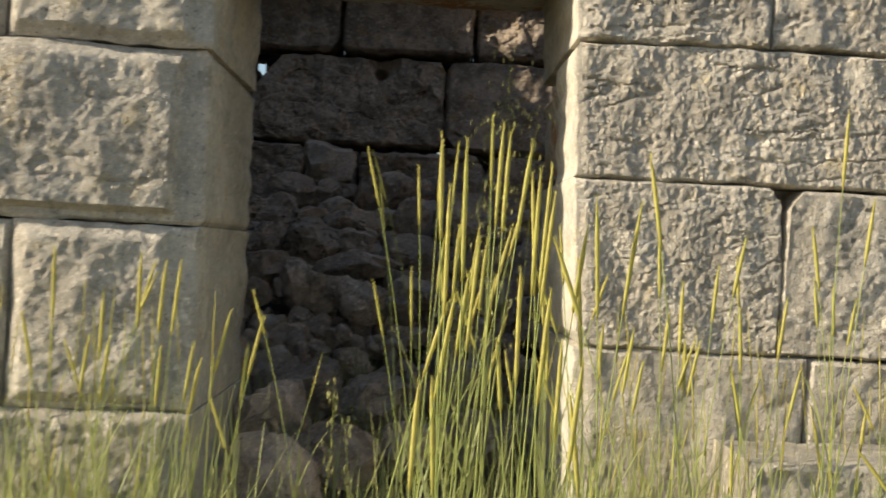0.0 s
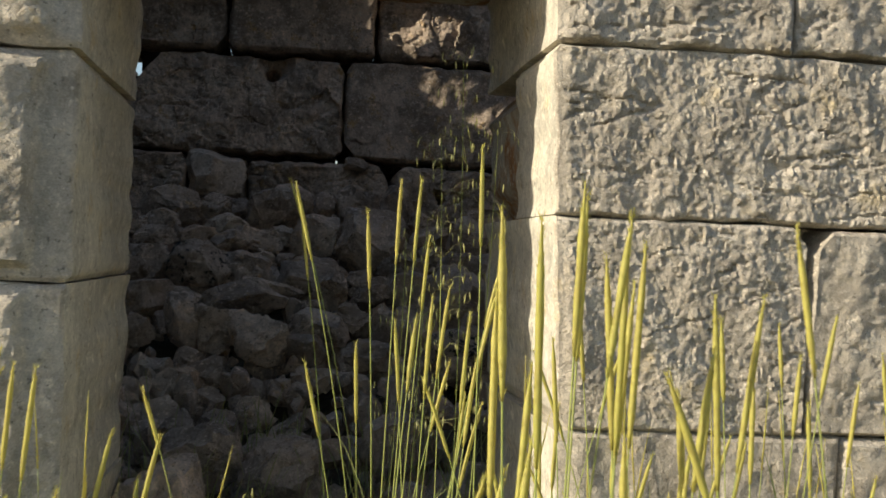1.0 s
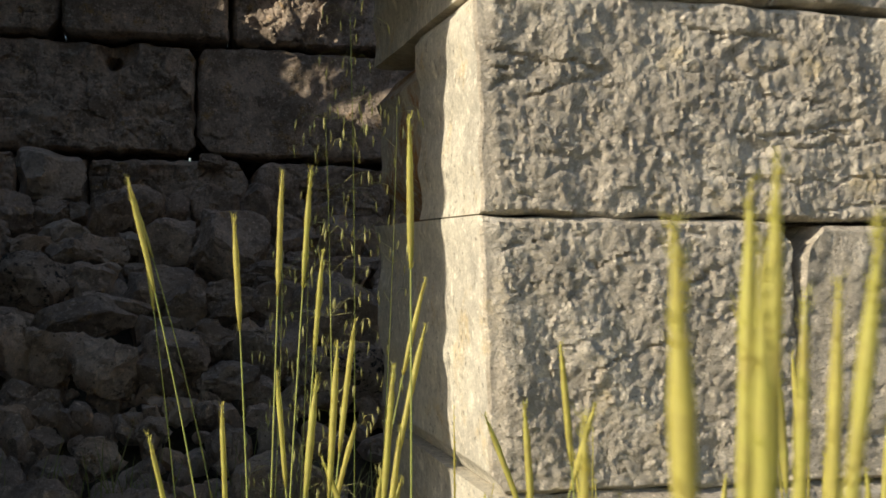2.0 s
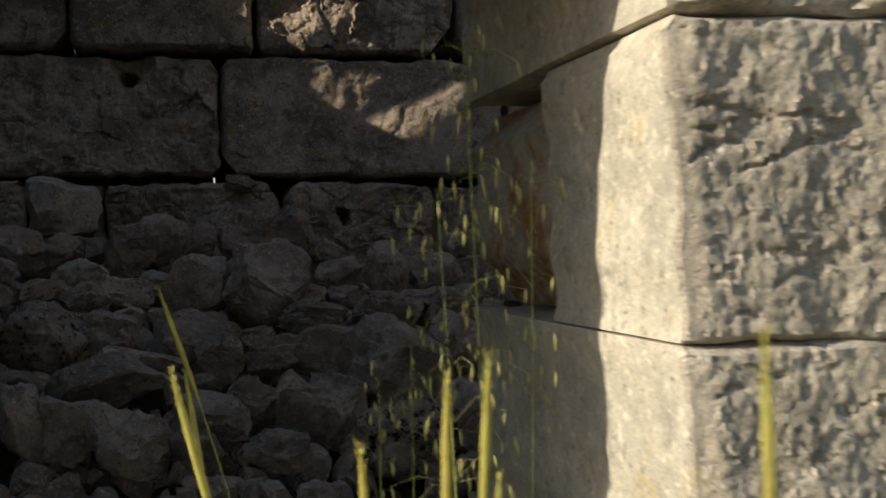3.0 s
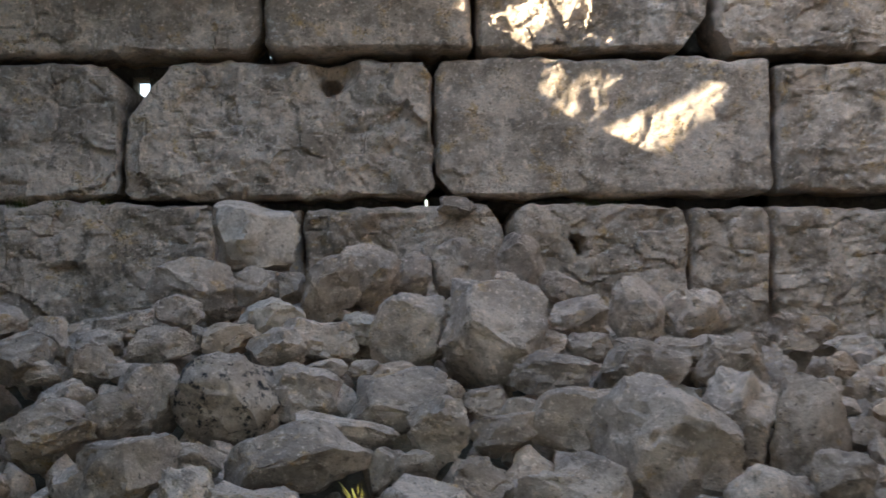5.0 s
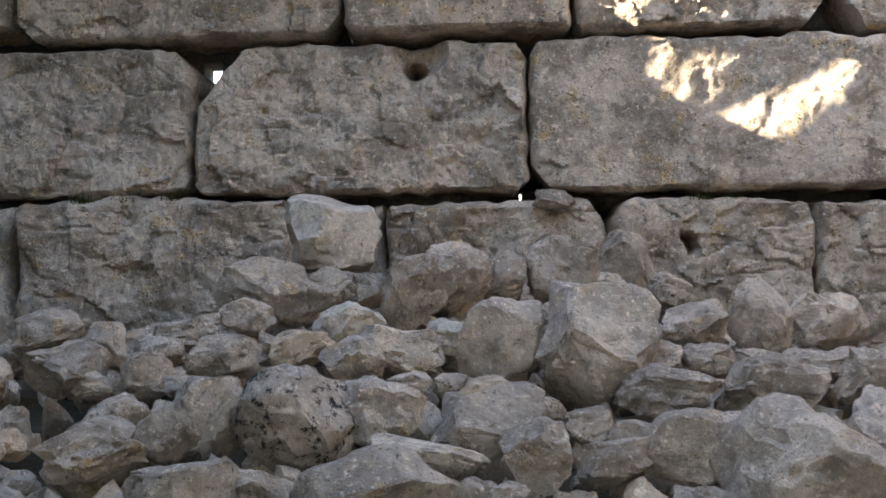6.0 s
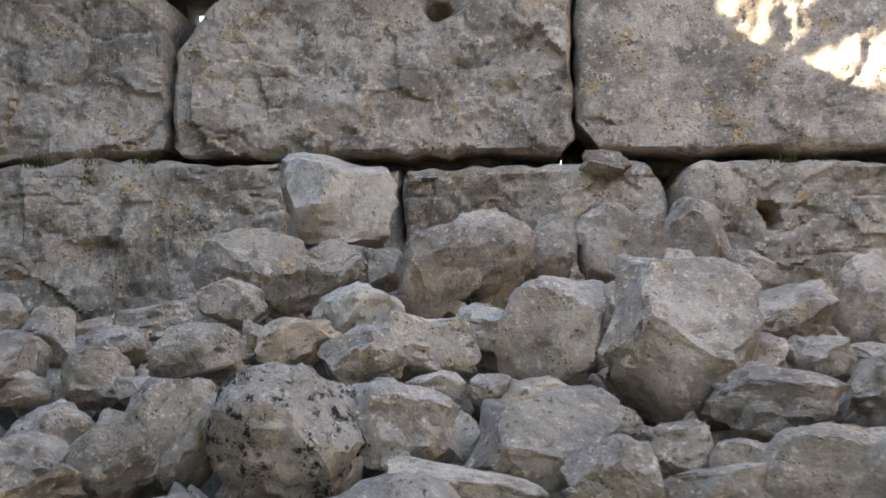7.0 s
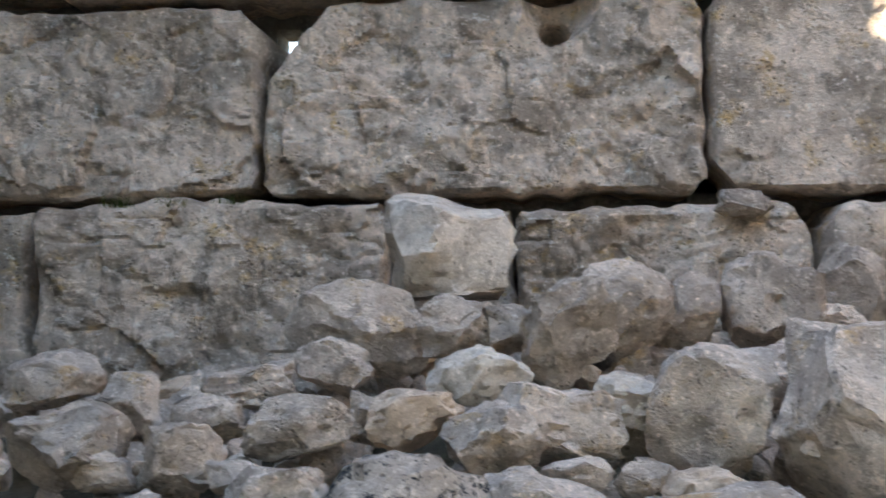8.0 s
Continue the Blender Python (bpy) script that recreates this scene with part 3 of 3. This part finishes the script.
def stone(x, y, z, w, h, mat=RUBBLE, d=None, mesh=None, turn=None, label="grey broken limestone in the rubble heap", tilt=14):
    """One fallen stone, about w wide and h high, centred at x, y, z."""
    me = mesh or (BIG[rng.randrange(len(BIG))] if w > 0.11 else KINDS[rng.randrange(len(KINDS))])
    if me.users and me.materials and me.materials[0] is not mat:
        me = me.copy()
        me.materials.clear()
    if not me.materials:
        me.materials.append(mat)
    ob = new("rubble_stone", me)
    d = d or (w + h) / 2 * rng.uniform(0.85, 1.15)
    ob.matrix_world = pose(x, y + d * 0.25, z, rng.uniform(-tilt, tilt), rng.uniform(-tilt, tilt), rng.choice((0, 180)) + rng.uniform(-20, 20) if turn is None else turn) @ Matrix.Diagonal((w * 1.08, d, h * 1.10, 1))
    PLACED.append((x, y, z, (w + h) / 2))
    return tagged(ob, label, "stone", "fallen stones of the heap")


stone(-0.61, 4.90, 1.81, 0.38, 0.30, PALE, turn=24, tilt=9, mesh=SQUARE, label="pale square block resting against the wall ledge")
stone(-0.85, 4.75, 1.60, 0.39, 0.24, label="grey limestone pierced with small round holes")
stone(-0.58, 4.60, 1.61, 0.20, 0.15)
stone(-0.44, 4.60, 1.59, 0.13, 0.13)
stone(-0.29, 4.60, 1.58, 0.24, 0.27)
stone(-0.12, 4.80, 1.64, 0.27, 0.27, label="rounded brown-grey limestone cobble", mesh=SOFT[1])
stone(0.09, 4.95, 1.63, 0.16, 0.22)
stone(0.32, 4.95, 1.65, 0.28, 0.25)
stone(-0.90, 4.60, 1.50, 0.21, 0.14)
stone(-0.51, 4.40, 1.49, 0.26, 0.13, PALE)
stone(-0.32, 4.25, 1.39, 0.27, 0.19)
stone(-0.14, 4.35, 1.43, 0.17, 0.12, PALE)
stone(0.05, 4.25, 1.42, 0.28, 0.29)
stone(0.27, 4.60, 1.47, 0.18, 0.18)
stone(0.36, 4.10, 1.40, 0.40, 0.42, label="large upright grey limestone in the heap")
stone(0.77, 4.50, 1.44, 0.27, 0.21)
stone(1.03, 4.60, 1.46, 0.24, 0.30, mesh=SOFT[0])
stone(1.32, 4.70, 1.44, 0.30, 0.23)
stone(-0.64, 4.20, 1.40, 0.19, 0.14, TAN, label="tan flat piece of broken limestone")
stone(-0.76, 4.25, 1.40, 0.08, 0.13)
stone(-0.90, 4.20, 1.39, 0.27, 0.14)
stone(-1.36, 4.35, 1.42, 0.18, 0.16)
stone(-1.14, 4.05, 1.33, 0.18, 0.16)
stone(-1.30, 4.00, 1.32, 0.17, 0.10)
stone(-0.60, 3.75, 1.22, 0.39, 0.31, LICHEN, label="rounded limestone blotched with black lichen", mesh=SOFT[0])
stone(-0.98, 3.70, 1.17, 0.19, 0.13, mesh=SOFT[1])
stone(-0.35, 3.85, 1.21, 0.28, 0.25)
stone(-0.02, 3.75, 1.19, 0.36, 0.21)
stone(0.00, 3.98, 1.28, 0.21, 0.09, TAN, label="tan flat piece of broken limestone")
stone(-0.14, 4.05, 1.29, 0.12, 0.08)
stone(-0.46, 4.05, 1.36, 0.20, 0.18)
stone(0.58, 4.20, 1.35, 0.14, 0.11)
stone(0.56, 3.95, 1.26, 0.33, 0.18)
stone(0.90, 4.00, 1.24, 0.33, 0.27)
stone(0.59, 3.60, 1.15, 0.33, 0.21)
stone(0.28, 3.70, 1.19, 0.13, 0.13)
stone(0.60, 5.15, 1.66, 0.23, 0.31)
stone(0.46, 4.95, 1.58, 0.21, 0.13)
stone(0.77, 5.10, 1.56, 0.18, 0.15)
stone(0.74, 4.20, 1.35, 0.18, 0.11)
stone(0.99, 4.45, 1.32, 0.22, 0.08)
stone(1.12, 4.40, 1.31, 0.20, 0.11)
stone(-1.41, 4.00, 1.36, 0.28, 0.17)
stone(-1.15, 3.75, 1.22, 0.25, 0.17)
stone(-1.15, 3.50, 1.17, 0.29, 0.18)
stone(-0.86, 3.80, 1.22, 0.20, 0.27)
stone(-1.00, 3.80, 1.25, 0.11, 0.07)
stone(-1.00, 3.95, 1.31, 0.13, 0.07)
stone(-1.63, 4.50, 1.47, 0.27, 0.14)
stone(-1.11, 4.50, 1.45, 0.24, 0.12)
stone(-1.15, 4.30, 1.39, 0.19, 0.12)
stone(0.16, 3.90, 1.22, 0.13, 0.09)
stone(0.41, 3.65, 1.17, 0.15, 0.10)
stone(-0.27, 4.10, 1.29, 0.16, 0.08)
stone(-0.35, 3.35, 1.07, 0.44, 0.21)
stone(-0.85, 3.30, 1.04, 0.31, 0.23)
stone(-0.60, 2.95, 0.97, 0.18, 0.28)
stone(-0.44, 3.00, 0.96, 0.26, 0.22)
stone(-0.23, 2.85, 0.91, 0.30, 0.24)
stone(-0.01, 2.85, 0.87, 0.20, 0.15)
stone(0.04, 3.05, 0.95, 0.35, 0.20)
stone(0.21, 3.25, 0.99, 0.23, 0.19)
stone(0.28, 2.85, 0.85, 0.24, 0.15)
stone(0.48, 3.10, 0.94, 0.34, 0.28)
stone(0.56, 3.35, 1.00, 0.21, 0.15)
stone(0.80, 2.95, 0.85, 0.45, 0.30, LICHEN, label="limestone boulder blotched with black lichen", mesh=SOFT[1])
stone(0.84, 3.35, 1.06, 0.42, 0.43, label="large grey limestone leaning on the heap")
stone(1.07, 3.15, 0.92, 0.23, 0.26, mesh=SOFT[3])
stone(1.17, 2.95, 0.82, 0.29, 0.24)
stone(1.36, 3.30, 0.96, 0.20, 0.20)
stone(1.38, 3.60, 1.09, 0.28, 0.35)
stone(1.14, 3.60, 1.13, 0.24, 0.33)
stone(-0.20, 3.60, 1.12, 0.33, 0.10)
stone(0.01, 3.40, 1.03, 0.14, 0.13)
stone(-0.09, 3.40, 1.02, 0.09, 0.16)
stone(0.35, 3.55, 1.11, 0.27, 0.13)
stone(0.11, 3.55, 1.13, 0.20, 0.22)
stone(1.26, 4.00, 1.30, 0.29, 0.22)
stone(1.75, 4.60, 1.37, 0.26, 0.15)
stone(1.11, 4.10, 1.33, 0.22, 0.12)
stone(-0.95, 3.60, 1.20, 0.16, 0.15)
stone(-0.68, 3.40, 1.07, 0.22, 0.13)
stone(-0.81, 2.90, 0.94, 0.15, 0.16)
stone(0.325, 5.42, 1.965, 0.18, 0.085, label="small chinking stone wedged under the upper blocks")
# smaller stones that fill the heap between the large ones
tries = 0
while len(PLACED) < 292 and tries < 20000:
    tries += 1
    x, y = rng.uniform(-1.9, 2.1), rng.uniform(1.9, 5.35)
    size = rng.choice((0.10, 0.13, 0.16, 0.2))
    z = heap(x, y) - 0.09 - size * 0.25
    if all((x - a) ** 2 + (y - b) ** 2 > (0.36 * (size + s)) ** 2 for a, b, c, s in PLACED):
        stone(x, y, z, size * rng.uniform(0.9, 1.4), size * rng.uniform(0.7, 1), rng.choice((RUBBLE, RUBBLE, RUBBLE, RUBBLE, PALE, TAN)), tilt=30, turn=rng.uniform(0, 360))
# chips and small stones in the gaps
bm = bmesh.new()
CHIPS = [rock_mesh("chip", 300 + k, 2, 8, 0.05) for k in range(8)]
for k in range(1000):
    x, y = rng.uniform(-1.9, 2.1), rng.uniform(1.6, 5.35)
    size = rng.uniform(0.05, 0.16)
    m = pose(x, y, heap(x, y) - 0.17 + rng.uniform(-0.06, 0.04), rng.uniform(0, 360), rng.uniform(0, 360), rng.uniform(0, 360)) @ Matrix.Diagonal((size * 1.3, size, size * 0.8, 1))
    start = len(bm.verts)
    bm.from_mesh(CHIPS[k % 8])
    bm.verts.ensure_lookup_table()
    for v in bm.verts[start:]:
        v.co = m @ v.co
tagged(part("rubble_chips", bm, RUBBLE), "small grey chips between the fallen stones", "stone", kind="stuff")
# stones on the threshold
for x, y, w, h in ((-0.42, 0.35, 0.36, 0.30), (-0.22, 0.7, 0.34, 0.26), (-0.45, 0.95, 0.3, 0.4), (0.1, 0.95, 0.28, 0.2), (0.35, 1.2, 0.3, 0.22), (-0.1, 1.5, 0.3, 0.22), (0.35, 1.8, 0.32, 0.24), (-0.4, 1.6, 0.3, 0.25)):
    stone(x, y, heap(x, y) + h * 0.2, w, h, label="weathered grey stone lying in the doorway")

# a fallen block before the wall
fallen = block("fallen_block", 0.98, 2.0, 0.15, 0.70, -0.42, 0.38, ASHLAR, None, 0.014, 0.01, seed=61)
tagged(fallen, "pale fallen limestone block in the grass", "stone")

# ---- grasses ----
G = 0.2
seed = 400
for x, y, z, lx, ly in ((-0.10, -0.30, 1.50, -0.10, 0.0), (-0.115, 0.40, 1.55, -0.13, 0.0), (-0.08, 0.25, 1.44, -0.05, 0), (0.045, -0.42, 1.446, -0.03, 0), (0.105, -0.47, 1.505, 0.0, 0),
                        (0.217, -0.75, 1.553, -0.02, 0), (0.15, -0.43, 1.515, 0.02, 0), (0.34, -0.33, 1.36, 0.08, 0), (0.04, -0.3, 1.17, -0.01, 0),
                        (-0.065, -0.3, 1.13, -0.06, 0), (0.242, -0.3, 1.14, 0.06, 0), (0.30, -0.5, 1.30, 0.07, 0.03), (0.18, -0.35, 1.40, 0.02, 0), (0.22, -0.4, 1.30, 0.04, 0), (0.12, -0.3, 1.22, -0.03, 0)):
    foxtail((x, y, z), G, (lx, ly), 0.15, 0.0048, seed)
    seed += 1
for x, y, z, lx in ((0.08, -1.72, 1.405, -0.01), (0.20, -1.55, 1.43, 0.01), (0.12, -1.7, 1.40, 0.0), (0.184, -1.6, 1.44, 0.01), (0.235, -1.6, 1.415, 0.05), (0.26, -1.5, 1.375, 0.0),
                    (0.10, -1.6, 1.33, 0.0), (0.28, -1.5, 1.385, 0.02), (0.25, -1.45, 1.37, -0.03), (0.36, -1.5, 1.33, -0.02), (0.30, -1.4, 1.34, 0.03), (0.45, -1.5, 1.41, -0.07),
                    (0.46, -1.4, 1.33, 0.04), (0.16, -1.5, 1.25, 0.02), (0.22, -1.65, 1.20, 0.0), (0.34, -1.45, 1.22, -0.03)):
    foxtail((x, y, z), 0.1, (lx, 0.01), 0.17, 0.0046, seed)
    seed += 1
for x, y, z, lx in ((-0.76, -0.9, 1.185, 0.0), (-0.566, -0.9, 1.18, 0.0), (-0.52, -0.85, 1.165, 0.01), (-0.465, -0.95, 1.17, 0.02), (-0.37, -0.82, 1.06, 0.06), (-0.30, -0.77, 1.045, 0.05),
                    (-0.645, -0.9, 1.09, 0.0), (-0.825, -0.9, 1.035, -0.06), (-0.60, -1.0, 1.0, 0.02), (-0.50, -0.95, 0.98, 0.0), (-0.42, -0.9, 0.95, 0.03), (-0.7, -0.8, 0.98, 0.02), (-0.33, -0.8, 0.98, 0.02),
                    (0.60, -0.9, 1.28, -0.02), (0.80, -0.9, 1.29, 0.06), (1.02, -0.9, 1.59, 0.02), (0.95, -0.9, 1.32, -0.05), (0.66, -0.9, 1.18, 0.0), (0.74, -0.9, 1.22, 0.02), (1.09, -0.9, 1.39, 0.03),
                    (0.92, -0.4, 1.25, -0.03), (0.70, -0.6, 1.1, 0.02), (0.85, -0.7, 1.12, -0.02), (1.0, -0.6, 1.15, 0.03), (0.55, -0.5, 1.05, 0.02), (0.78, -0.45, 1.02, 0.0), (1.1, -0.5, 1.2, -0.03), (0.62, -0.7, 0.98, 0.03)):
    foxtail((x, y, z), G, (lx, 0.01), 0.13, 0.0052, seed)
    seed += 1
rng = random.Random(31)
for k in range(26):
    x, y = rng.uniform(0.05, 0.42), rng.choice((rng.uniform(-1.9, -1.4), rng.uniform(-0.8, -0.3)))
    foxtail((x + rng.gauss(0, 0.03), y, rng.uniform(0.95, 1.3)), G if y > -1 else 0.1, (rng.gauss(0, 0.05), 0.01), rng.uniform(0.11, 0.17), 0.0048, seed + k, 2)
for k in range(30):
    x, y = rng.choice((rng.uniform(-1.0, -0.35), rng.uniform(0.5, 1.4), rng.uniform(0.5, 1.4))), rng.uniform(-1.2, -0.3)
    foxtail((x, y, rng.uniform(0.75, 1.2)), G, (rng.gauss(0, 0.06), 0.01), rng.uniform(0.09, 0.14), 0.0048, seed + 40 + k, 2)
# the thick of the grass
rng = random.Random(77)
bm, ears = bmesh.new(), bmesh.new()
for k in range(3300):
    x, y = rng.uniform(-2.2, 2.4), -abs(rng.gauss(0, 1.0)) - 0.05
    if abs(x + 0.05) < 0.32 and y < -1.2 and rng.random() < 0.7:
        continue
    if abs(x) < 0.4 and rng.random() < 0.5 or -0.48 < x < -0.08 and rng.random() < 0.85:
        continue
    base = Vector((x, y, earth(x, y) - 0.02))
    tip = base + Vector((rng.gauss(0, 0.1), rng.gauss(0, 0.08), rng.uniform(0.25, 0.68)))
    blade(bm, base, tip, rng.uniform(0.0018, 0.0040), rng.uniform(0, 0.06))
    if k % 8 == 0 and y > -1.1 and abs(x) > 0.4:
        end = base + Vector((rng.gauss(0, 0.05), rng.gauss(0, 0.05), rng.uniform(0.55, 0.95)))
        pts = bend(base, end, (rng.gauss(0, 0.03), 0), 10)
        tube(bm, pts[:8], [0.0012] * 8, 4)
        ear(ears, pts[7:], 0.0048, rng, 24)
for k in range(700):
    x, y = rng.uniform(-0.75, 0.75), rng.uniform(0.1, 2.0)
    base = Vector((x, y, heap(x, y) - 0.1))
    blade(bm, base, base + Vector((rng.gauss(0, 0.09), rng.gauss(0, 0.09), rng.uniform(0.12, 0.36))), rng.uniform(0.0015, 0.0032), 0.02)
tagged(part("grass", bm, BLADE), "long green grass growing thickly before the wall", "grass", kind="stuff")
tagged(part("grass_ears", ears, HEAD), "green-yellow ears among the long grass", "grass", kind="stuff")


def oat(foot, top, seed, spread=0.10, count=46):
    """A wild oat: a thin stem with drooping spikelets on hair-thin branches."""
    rng = random.Random(seed)
    base, tip = Vector(foot), Vector(top)
    root = new("wild_oat")
    root.location = base
    tagged(root, "slender wild oat with drooping pale spikelets", "grass", "wild oats in the doorway")
    pts = bend(Vector((0, 0, 0)), tip - base, (0.02, 0.01), 16)
    bm = bmesh.new()
    tube(bm, pts, [0.0016 - 0.0009 * k / 15 for k in range(16)], 5)
    part("stem", bm, STEM, root)
    bm = bmesh.new()
    for _ in range(count):
        p = pts[rng.randrange(6, 16)]
        a = rng.uniform(0, 6.28)
        r = rng.uniform(0.15, 1) * spread
        q = p + Vector((math.cos(a) * r, math.sin(a) * r, rng.uniform(-0.02, 0.05)))
        tube(bm, [p, p.lerp(q, 0.6) + Vector((0, 0, 0.012)), q], [0.0004] * 3, 3)
        low = q - Vector((rng.uniform(-0.004, 0.004), 0, rng.uniform(0.018, 0.028)))
        tube(bm, [q, q.lerp(low, 0.4), low], [0.0006, 0.0024, 0.0004], 5)
    tagged(part("panicle", bm, STRAW, root), kind="stuff")
    return root


oat((0.34, 0.26, 0.4), (0.325, 0.30, 1.88), 1, 0.085, 70)
oat((0.36, 0.22, 0.4), (0.43, 0.32, 1.69), 2, 0.06, 36)
oat((0.28, 0.15, 0.4), (0.27, 0.25, 1.66), 3, 0.09, 56)
oat((0.22, 0.35, 0.4), (0.26, 0.40, 1.45), 4, 0.09, 50)
oat((-0.20, -0.2, 0.2), (-0.16, -0.22, 0.80), 6, 0.035, 18)
oat((-0.10, -0.3, 0.2), (-0.12, -0.3, 0.72), 7, 0.03, 14)
oat((0.16, 0.30, 0.4), (0.20, 0.35, 1.40), 5, 0.09, 40)


def tuft(x, y, z, count, tall, seed, label):
    """A small tuft of blades in a joint of the wall."""
    rng = random.Random(seed)
    bm = bmesh.new()
    for _ in range(count):
        a = Vector((rng.gauss(0, 0.03), rng.gauss(0, 0.012), 0))
        blade(bm, a, a + Vector((rng.gauss(0, 0.02), rng.gauss(-0.01, 0.01), rng.uniform(0.3, 1) * tall)), 0.0016, 0.004)
    ob = part("grass_tuft", bm, MOSS)
    ob.location = (x, y, z)
    return tagged(ob, label, "plant", "tufts on the back wall")


for k, (x, y, z, count, tall) in enumerate(((-1.80, 5.47, 1.99, 60, 0.06), (-1.62, 5.47, 1.99, 50, 0.05), (-1.40, 5.47, 2.0, 30, 0.04), (0.98, 5.46, 1.96, 26, 0.05), (1.12, 5.46, 1.965, 18, 0.04))):
    tuft(x, y, z, count, tall, 900 + k, "small dull green tuft growing in a wall joint")
